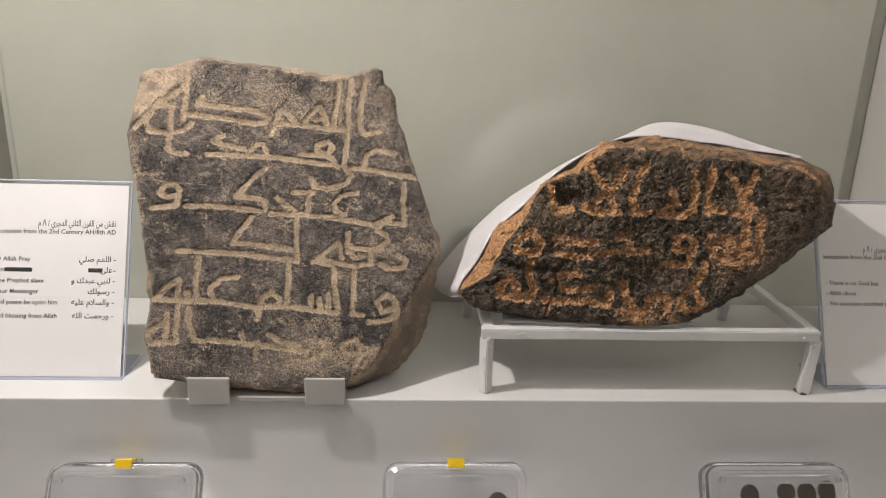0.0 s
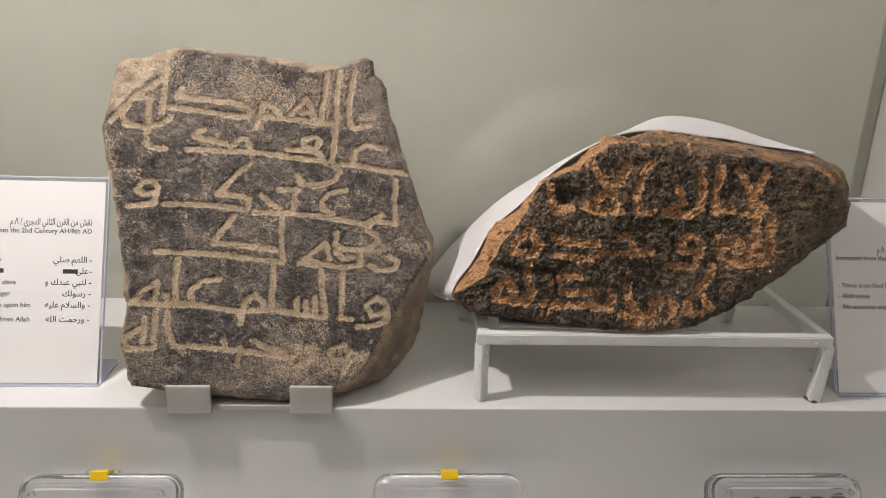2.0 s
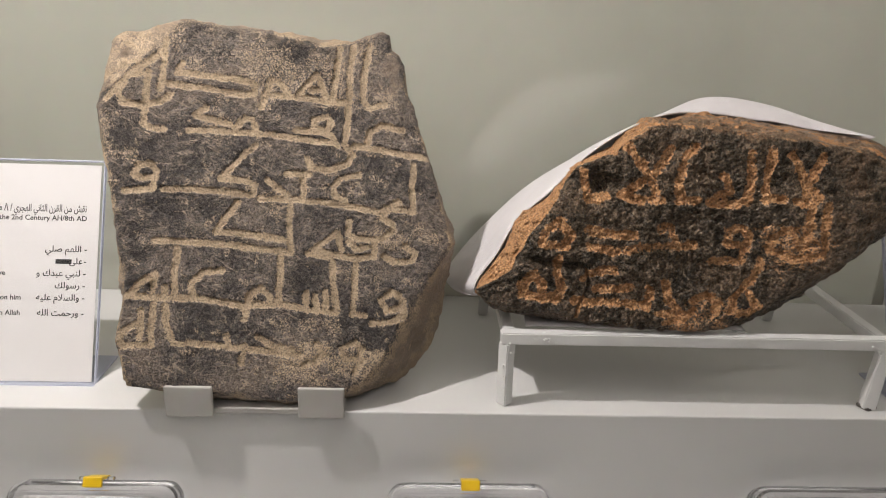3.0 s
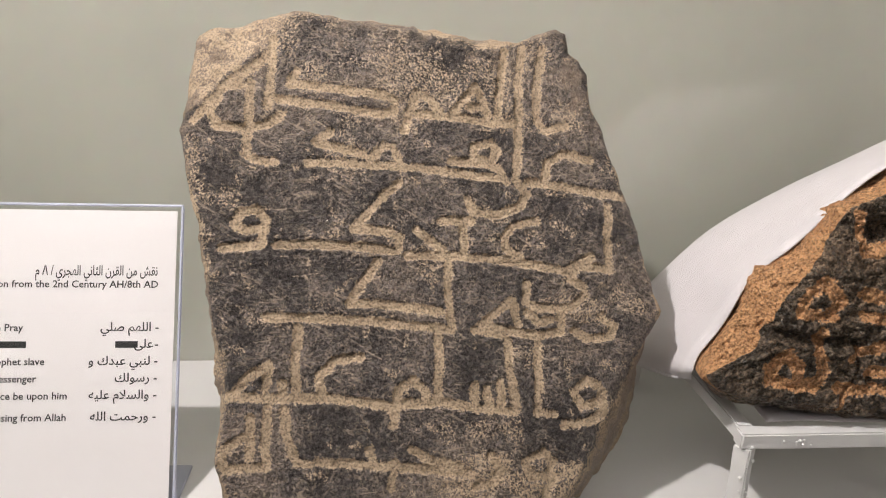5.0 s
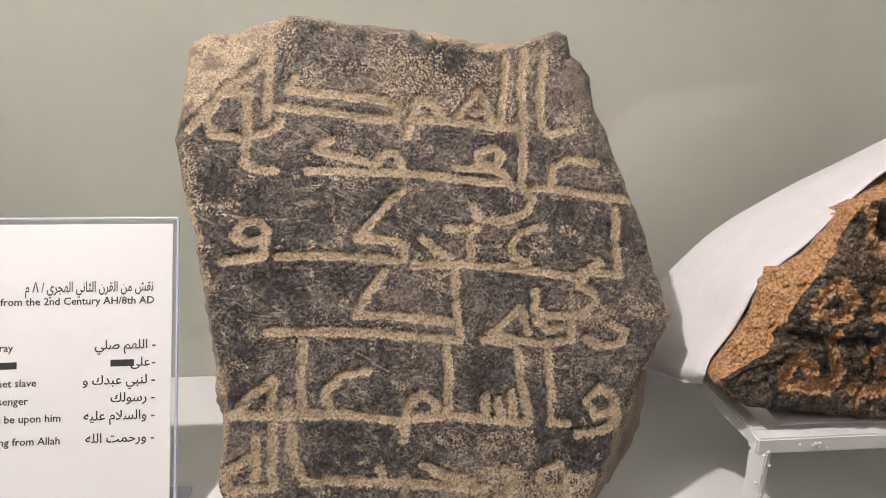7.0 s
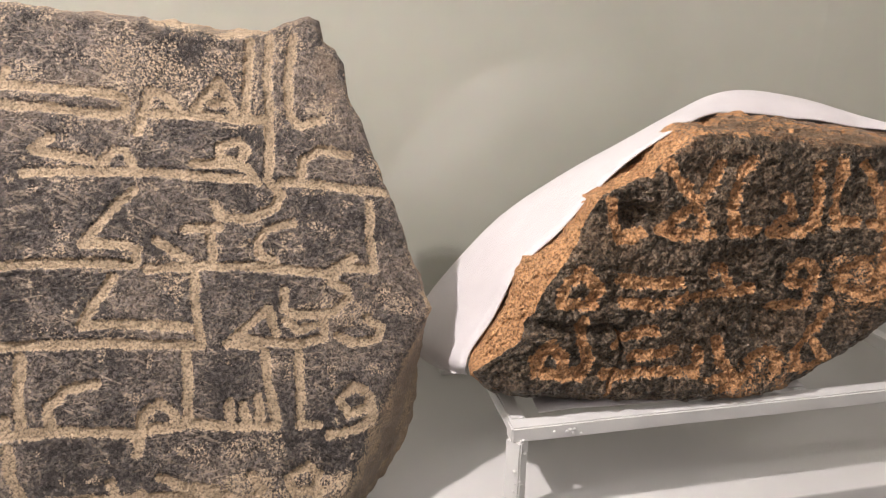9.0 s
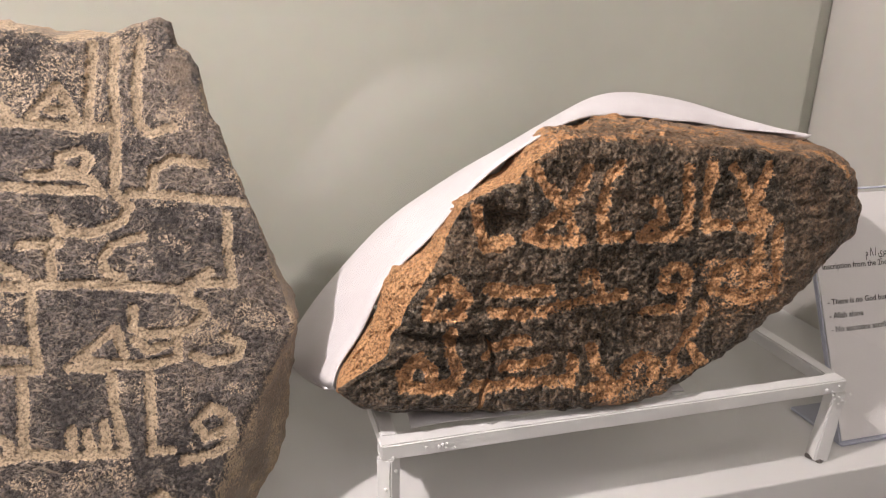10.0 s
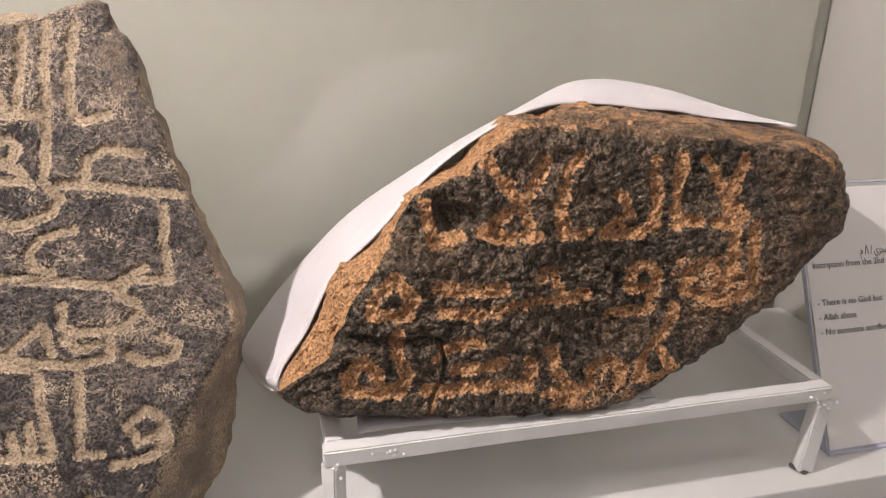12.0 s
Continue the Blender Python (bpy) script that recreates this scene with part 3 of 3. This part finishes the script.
stone = carved_stone("carved_boulder", STONE_2_AT, STONE_2_N, OUTLINE_2, REAR_2, (38, -8), relief_2, pale_2, flank_2, 95.0, 1.0785, ROCK_2, 7)
tagged(stone, "rough black boulder with orange carved letters on a white stand", "carved stone", "carved stones")

# ---- the white sheet behind the boulder ----
SU, SV, SN = axes(STONE_2_N)


def on_boulder(a, b, depth):
    return Vector(np.array(STONE_2_AT) + (a * SU + b * SV - depth * SN) / 1000.0)


def foam_sheet():
    pts = np.array(SHEET_EDGE, float)
    s = np.linspace(0, len(pts) - 1, 110)
    fine = np.column_stack([np.interp(s, np.arange(len(pts)), pts[:, k]) for k in (0, 1, 2)])
    for _ in range(4):
        fine[1:-1] = (fine[:-2] + 2 * fine[1:-1] + fine[2:]) / 4
    c = np.array((38.0, -8.0))
    ang = np.arctan2(fine[:, 1] - c[1], fine[:, 0] - c[0])
    inner = ray_radius(REAR_2, c, ang)
    for _ in range(24):
        inner[1:-1] = (inner[:-2] + 2 * inner[1:-1] + inner[2:]) / 4
    ra = np.array(REAR_2, float)
    pa = np.arctan2(ra[:, 1] - c[1], ra[:, 0] - c[0])
    order = np.argsort(pa)
    start = np.interp(ang, pa[order], ra[order, 2], period=2 * np.pi) + 4
    low = np.clip(1 - np.linspace(0, 1, 110) * 2.6, 0, 1)
    start = start + 24 * low
    bm = bmesh.new()
    rows = []
    for k, (a, b, d) in enumerate(fine):
        f = k / 109
        p = c + np.array((math.cos(ang[k]), math.sin(ang[k]))) * (inner[k] + 0.8 + 4.0 * low[k])
        away = np.array((math.cos(ang[k]), math.sin(ang[k])))
        row = []
        for j in range(11):
            g = j / 10
            ripple = 0.9 * math.sin(9 * g + 3 * f) * math.sin(math.pi * g) + 1.6 * math.sin(math.pi * g)
            q = p + (np.array((a, b)) - p) * g + away * ripple
            row.append(bm.verts.new(on_boulder(q[0], q[1], min(start[k], d) + (d - min(start[k], d)) * g)))
        for inset, more in ((1.0, 5), (4, 11), (10, 19), (19, 26), (32, 32), (50, 37), (75, 40)):
            q = np.array((a, b)) - away * inset
            row.append(bm.verts.new(on_boulder(q[0], q[1], d + more)))
        rows.append(row)
    for p, q in zip(rows, rows[1:]):
        for k in range(len(p) - 1):
            bm.faces.new((p[k], q[k], q[k + 1], p[k + 1]))
    for v in bm.verts:
        v.co.z = max(v.co.z, 1.0772)
    ob = link("foam_sheet", bm, CLOTH, smooth=True)
    m = ob.modifiers.new("thickness", "SOLIDIFY")
    m.thickness, m.offset = 0.0012, 0
    bm = bmesh.new()
    bmesh.ops.create_grid(bm, x_segments=24, y_segments=12, size=0.5)
    for v in bm.verts:
        x, y = v.co.x + 0.5, v.co.y + 0.5
        v.co = Vector((0.160 + 0.205 * x + 0.012 * y, 0.7975 + 0.004 * noise.noise((x * 4, 0, 3)) + (0.13 - 0.03 * x) * y, 1.0772 + 0.0006 * noise.noise((x * 5, y * 5, 1))))
    flap = part("under_flap", bm, CLOTH, ob, smooth=True)
    m = flap.modifiers.new("thickness", "SOLIDIFY")
    m.thickness, m.offset = 0.001, 0
    return ob


tagged(foam_sheet(), "thin white foam sheet wrapped round the back of the boulder", "foam sheet")

# ---- the metal bracket under the slab ----


def slab_bracket():
    root = tagged(new("slab_bracket"), "grey painted metal bracket with two upturned tabs under the slab", "bracket")
    root.location = (-0.08, 0.80, 1.0)
    m = Matrix.Translation(-root.location)

    def put(name, bm):
        bm.transform(m)
        return part(name, bm, BRACKET, root, smooth=False)

    put("base_plate", box(-0.158, -0.004, 0.7655, 0.96, 1.0005, 1.0062, 0.001))
    for x0, x1 in ((-0.161, -0.119), (-0.044, -0.003)):
        bm = box(x0, x1, 0.760, 0.764, 0.9995, 1.0295, 0.0012)
        box(x0 + 0.0005, x1 - 0.0005, 0.7625, 0.770, 1.0005, 1.0064, 0.0012, bm)
        put("tab", bm)
    for x in (-0.14, -0.03):
        bm = box(x - 0.008, x + 0.008, 0.93, 0.936, 1.003, 1.13, 0.001)
        put("back_rest", bm)


slab_bracket()

# ---- the stand under the boulder ----


def bar(p, q, w, h, twist=0.0, taper=1.0):
    p, q = Vector(p), Vector(q)
    bm = bmesh.new()
    r = bmesh.ops.create_cube(bm, size=1.0)
    for v in r["verts"]:
        k = taper if v.co.z > 0 else 1.0
        v.co = Vector((v.co.x * w * k, v.co.y * h * k, v.co.z * (q - p).length))
    bmesh.ops.subdivide_edges(bm, edges=[e for e in bm.edges if abs((e.verts[0].co - e.verts[1].co).z) > 1e-4], cuts=10)
    bmesh.ops.bevel(bm, geom=[e for e in bm.edges if e.is_manifold and e.calc_face_angle(0) > 0.5], offset=0.0011, segments=2, affect="EDGES")
    for v in bm.verts:
        s = noise.noise(v.co * 90.0 + p * 13.0)
        v.co += Vector((s, noise.noise(v.co * 80.0 + q * 17.0), 0)) * 0.0005
    d = (q - p).normalized()
    turn = d.to_track_quat("Z", "Y").to_matrix().to_4x4() @ Matrix.Rotation(radians(twist), 4, "Z")
    bm.transform(Matrix.Translation((p + q) / 2) @ turn)
    return bm


def boulder_stand():
    root = tagged(new("boulder_stand"), "white painted welded metal stand with four short legs on the shelf", "stand")
    root.location = (0.32, 0.89, 1.0)
    m = Matrix.Translation(-root.location)
    x0, x1, y0, y1, t = 0.145, 0.497, 0.790, 0.998, 1.0755

    def put(name, bm, label="", material=METAL):
        bm.transform(m)
        return part(name, bm, material, root, label)

    h = 0.0115
    put("front_bar", bar((x0 - 0.008, y0, t - h / 2), (x1 + 0.003, y0, t - h / 2), h, h))
    put("back_bar", bar((x0 - 0.006, y1, t - h / 2), (x1 + 0.006, y1, t - h / 2), h, h))
    for x in (x0, x1 - 0.002):
        put("side_bar", bar((x, y0 + 0.0055, t - h / 2), (x, y1 - 0.0055, t - h / 2), h, h))
    put("cross_bar", bar((0.362, y0 + 0.0055, t - h / 2), (0.352, y1 - 0.0055, t - h / 2), h, h))
    put("leg", bar((x0 - 0.001, y0 + 0.001, 1.0005), (x0 - 0.002, y0, t - h + 0.001), 0.0115, 0.0115))
    put("leg", bar((x1 - 0.001, y0 + 0.003, 1.0005), (x1 + 0.002, y0 + 0.001, t - h + 0.001), 0.0135, 0.0125, 24.0, 0.85))
    put("leg", bar((x0 - 0.004, y1, 1.0005), (x0, y1, t - h + 0.001), 0.011, 0.011))
    put("leg", bar((x1 - 0.006, y1, 1.0005), (x1, y1, t - h + 0.001), 0.011, 0.011))
    # dark mottled end at the bottom of the right front leg
    put("foot_cap", bar((x1 - 0.001, y0 + 0.003, 1.0003), (x1 - 0.001, y0 + 0.003, 1.0030), 0.0142, 0.0132, 24.0), "dark foot of the right front leg", DARK_FOOT)
    rng = random.Random(4)
    spots = [(x0 + 0.03 + rng.gauss(0, 0.012), y0 - h / 2, t - rng.uniform(0.004, 0.009)) for _ in range(7)]
    spots += [(x1 - 0.004 + rng.gauss(0, 0.007), y0 - h / 2 - 0.0006, t - rng.uniform(0.003, 0.022)) for _ in range(11)]
    spots += [(x0 - 0.002 + rng.gauss(0, 0.003), y0 - h / 2, t - rng.uniform(0.008, 0.05)) for _ in range(9)]
    for s in spots:
        bm = bmesh.new()
        bmesh.ops.create_icosphere(bm, subdivisions=1, radius=rng.uniform(0.0008, 0.0016))
        bm.transform(Matrix.Translation(s))
        put("paint_drip", bm)


boulder_stand()

# ---- printed labels in acrylic holders ----
ARABIC = dict(zip("ابتثجحخدذرزسشصضطظعغفقكلمنهويى", (0xFE8D, 0xFE8F, 0xFE95, 0xFE99, 0xFE9D, 0xFEA1, 0xFEA5, 0xFEA9, 0xFEAB, 0xFEAD, 0xFEAF, 0xFEB1, 0xFEB5, 0xFEB9,
    0xFEBD, 0xFEC1, 0xFEC5, 0xFEC9, 0xFECD, 0xFED1, 0xFED5, 0xFED9, 0xFEDD, 0xFEE1, 0xFEE5, 0xFEE9, 0xFEED, 0xFEF1, 0xFEEF)))
LONERS = "ادذرزوى"


def shaped(text):
    """Arabic letters in their joined forms, in the order of sight."""
    out, k = [], 0
    while k < len(text):
        c = text[k]
        if c not in ARABIC:
            out.append(c)
            k += 1
            continue
        before = k > 0 and text[k - 1] in ARABIC and text[k - 1] not in LONERS
        if c == "ل" and text[k + 1:k + 2] == "ا":
            out.append(chr(0xFEFC if before else 0xFEFB))
            k += 2
            continue
        after = c not in LONERS and text[k + 1:k + 2] in ARABIC and k + 1 < len(text)
        out.append(chr(ARABIC[c] + ((3 if before else 2) if after else (1 if before else 0))))
        k += 1
    return "".join(out[::-1])


def words(text, size, x, z, align, parent, place, name="line_of_text", width=None):
    cu = bpy.data.curves.new(name, "FONT")
    cu.body, cu.size, cu.align_x, cu.resolution_u, cu.extrude, cu.offset = text, size, align, 2, 0.00004, 0.012 * size
    tmp = new("tmp", cu)
    bpy.context.view_layer.update()
    me = bpy.data.meshes.new_from_object(tmp.evaluated_get(bpy.context.evaluated_depsgraph_get()))
    bpy.data.objects.remove(tmp)
    bpy.data.curves.remove(cu)
    if width and len(me.vertices):
        xs = [v.co.x for v in me.vertices]
        me.transform(Matrix.Diagonal((width / (max(xs) - min(xs)), 1, 1, 1)))
    me.transform(place @ Matrix.Translation((x, -0.0004, z)) @ Matrix.Rotation(radians(90), 4, "X"))
    me.materials.clear()
    me.materials.append(INK)
    ob = new(name, me)
    ob.parent = parent
    return ob


def acrylic_label(x, y, lean, label, heading, lines, arabic, title, up):
    """A portrait sheet in a leaning clear holder; x, y is the foot of its left edge."""
    w, h = 0.152, 0.214
    root = tagged(new("acrylic_label_stand"), label, "label stand", "label stands")
    root.location = (x, y, 1.0)
    tilt = Matrix.Rotation(radians(-lean), 4, "X")
    bm = box(0, w, 0.0005, 0.002, 0.0035, h, 0.0004)
    part("clear_sheet", bm, ACRYLIC, root).matrix_basis = tilt
    bm = box(-0.001, w + 0.001, -0.0022, 0.0022, h, h + 0.0016, 0.0006)
    part("top_edge", bm, EDGE, root).matrix_basis = tilt
    for a in (-0.0014, w):
        part("side_edge", box(a, a + 0.0014, -0.0021, 0.0021, 0.0035, h, 0.0004), EDGE, root).matrix_basis = tilt
    part("foot", box(0, w, -0.002, 0.058, 0.0004, 0.0032, 0.001), EDGE, root)
    paper = part("paper", box(0.003, w - 0.003, -0.0003, 0.0003, 0.004, h - 0.003), PAPER, root, "white printed sheet")
    paper.matrix_basis = tilt
    for o in root.children:
        if o.data.materials[0] in (ACRYLIC, EDGE):
            o.visible_shadow = False
    words(shaped(title), 0.0096, w - 0.015, 0.1475 + up, "RIGHT", paper, Matrix(), width=0.082)
    words(heading, 0.0070, 0.0075, 0.139 + up, "LEFT", paper, Matrix(), width=0.1295)
    z = 0.109 + up
    for k, line in enumerate(lines):
        if line is None:
            pass
        elif isinstance(line, tuple):
            words(line[0], 0.0070, 0.008, z, "LEFT", paper, Matrix())
            part("hidden_word", box(line[1], line[2], -0.00044, -0.0003, z, z + 0.0045), INK, paper)
        else:
            words(line, 0.0070, 0.008, z, "LEFT", paper, Matrix())
        if k < len(arabic):
            a = arabic[k]
            if isinstance(a, tuple):
                words("-", 0.008, w - 0.013, z, "RIGHT", paper, Matrix())
                part("hidden_word", box(w - 0.042, w - 0.027, -0.00044, -0.0003, z, z + 0.0045), INK, paper)
                words(shaped(a[0]), 0.0084, w - 0.0165, z, "RIGHT", paper, Matrix())
            else:
                words(shaped("- " + a), 0.0084, w - 0.013, z, "RIGHT", paper, Matrix())
        z -= 0.0116 if k < 4 else 0.0146
    return root


TITLE = "نقش من القرن الثاني الهجري / Λ م"
HEAD = "Inscription from the 2nd Century AH/8th AD"
acrylic_label(-0.396, 0.811, 22.0, "clear acrylic label stand holding a white printed sheet beside the slab", HEAD,
    ["- O Allah Pray", ("- On", 0.022, 0.051), "- The Prophet slave", "- Your Messenger", "- And peace be upon him", "- And blessing from Allah"],
    ["اللهم صلي", ("على",), "لنبي عبدك و", "رسولك", "والسلام عليه", "ورحمت الله"], TITLE, 0.018)
acrylic_label(0.527, 0.801, 25.0, "clear acrylic label stand holding a white printed sheet beside the boulder", HEAD,
    ["- There is no God but", "- Allah alone", "- No associate ascribed to Him"], [], TITLE, 0.0075)

# ---- coin boxes on the lower deck ----


def coin(name, r, thick, seed):
    rng = random.Random(seed)
    rings = []
    for f, z in ((0.86, 0), (1.0, 0.25), (1.0, 0.75), (0.9, 1.0), (0.84, 0.86), (0.3, 0.95)):
        rings.append([(r * f * (1 + 0.05 * noise.noise((math.cos(a) * 1.6 + seed, math.sin(a) * 1.6, 0))) * math.cos(a), r * f * (1 + 0.05 * noise.noise((math.cos(a) * 1.6 + seed, math.sin(a) * 1.6, 0))) * math.sin(a),
            thick * z + 0.0004 * rng.random()) for a in (2 * math.pi * k / 26 for k in range(26))])
    return lathe_rings(rings)


LEAN = 60.0


def box_pose(cx):
    return pose(cx, 0.7446, 0.876, LEAN, 0, 0)


def coin_box(cx, w, label, latch):
    """A clear hinged box that leans on the step with its lid towards the viewer."""
    d = 0.112
    root = tagged(new("coin_box"), label, "coin box", "coin boxes")
    root.matrix_world = box_pose(cx)
    rings = [rounded(w - 0.012, d - 0.012, 0.012, 0.0), rounded(w - 0.004, d - 0.004, 0.014, 0.003), rounded(w - 0.002, d - 0.002, 0.014, 0.016), rounded(w + 0.003, d + 0.003, 0.016, 0.0165),
        rounded(w + 0.003, d + 0.003, 0.016, 0.0185), rounded(w - 0.004, d - 0.004, 0.013, 0.0185), rounded(w - 0.008, d - 0.008, 0.012, 0.006)]
    part("tray", lathe_rings(rings), PLASTIC, root)
    rings = [rounded(w - 0.005, d - 0.005, 0.013, 0.0190), rounded(w + 0.003, d + 0.003, 0.016, 0.0190), rounded(w + 0.003, d + 0.003, 0.016, 0.0215), rounded(w - 0.003, d - 0.003, 0.014, 0.0222),
        rounded(w - 0.005, d - 0.005, 0.013, 0.0285), rounded(w - 0.012, d - 0.012, 0.012, 0.0310), rounded(w - 0.014, d - 0.014, 0.011, 0.0296), rounded(w - 0.022, d - 0.022, 0.009, 0.0298),
        rounded(w - 0.025, d - 0.025, 0.008, 0.0325), rounded(w - 0.036, d - 0.036, 0.005, 0.0330), rounded(w - 0.040, d - 0.040, 0.004, 0.0312)]
    lid = part("lid", lathe_rings(rings), PLASTIC, root, "clear ridged lid")
    for x in (-w / 2 + 0.016, w / 2 - 0.016):
        ring = [[(x + r * math.cos(k * math.pi / 8), d / 2 - 0.016 + r * math.sin(k * math.pi / 8), z) for k in range(16)] for r, z in ((0.0034, 0.0318), (0.0032, 0.0342), (0.0022, 0.0342), (0.0020, 0.0318))]
        part("corner_peg", lathe_rings(ring, False), PLASTIC, lid)
    part("film", box(-w / 2 + 0.010, w / 2 - 0.010, -d / 2 + 0.010, d / 2 - 0.010, 0.0186, 0.0189), FILM, root)
    if latch:
        bm = box(-0.0085, 0.0085, d / 2 + 0.0022, d / 2 + 0.0052, 0.012, 0.0290, 0.0008)
        box(-0.0085, 0.0085, d / 2 - 0.004, d / 2 + 0.0052, 0.0282, 0.0312, 0.0008, bm)
        part("latch", bm, YELLOW, root, "yellow plastic latch")
        for x in (-0.0125, 0.0125):
            part("hinge_lug", box(x - 0.003, x + 0.003, d / 2 + 0.0018, d / 2 + 0.0045, 0.017, 0.0235, 0.0008), PLASTIC, root)
    for o in root.children_recursive:
        if o.data.materials[0] is not YELLOW:
            o.visible_shadow = False
    return root


coin_box(-0.226, 0.152, "clear plastic box with a yellow latch leaning on the white step", True)
coin_box(0.1125, 0.150, "clear plastic box with a yellow latch holding one dark coin", True)
coin_box(0.4565, 0.158, "clear plastic box holding a row of dark corroded coins", False)
for k, (cx, x, y, r) in enumerate(((0.4565, -0.031, 0.0245, 0.0102), (0.4565, 0.0088, 0.0268, 0.0100), (0.4565, 0.0312, 0.0262, 0.0102), (0.4565, 0.0540, 0.0279, 0.0105), (0.1125, 0.044, 0.0176, 0.010))):
    c = link("coin", coin("coin", r, 0.0022, k), COIN)
    c.matrix_world = box_pose(cx) @ pose(x, y, 0.0192, 0, 0, 46 * k)
    tagged(c, "dark corroded bronze coin in a clear plastic box", "coin", "coins in the boxes")
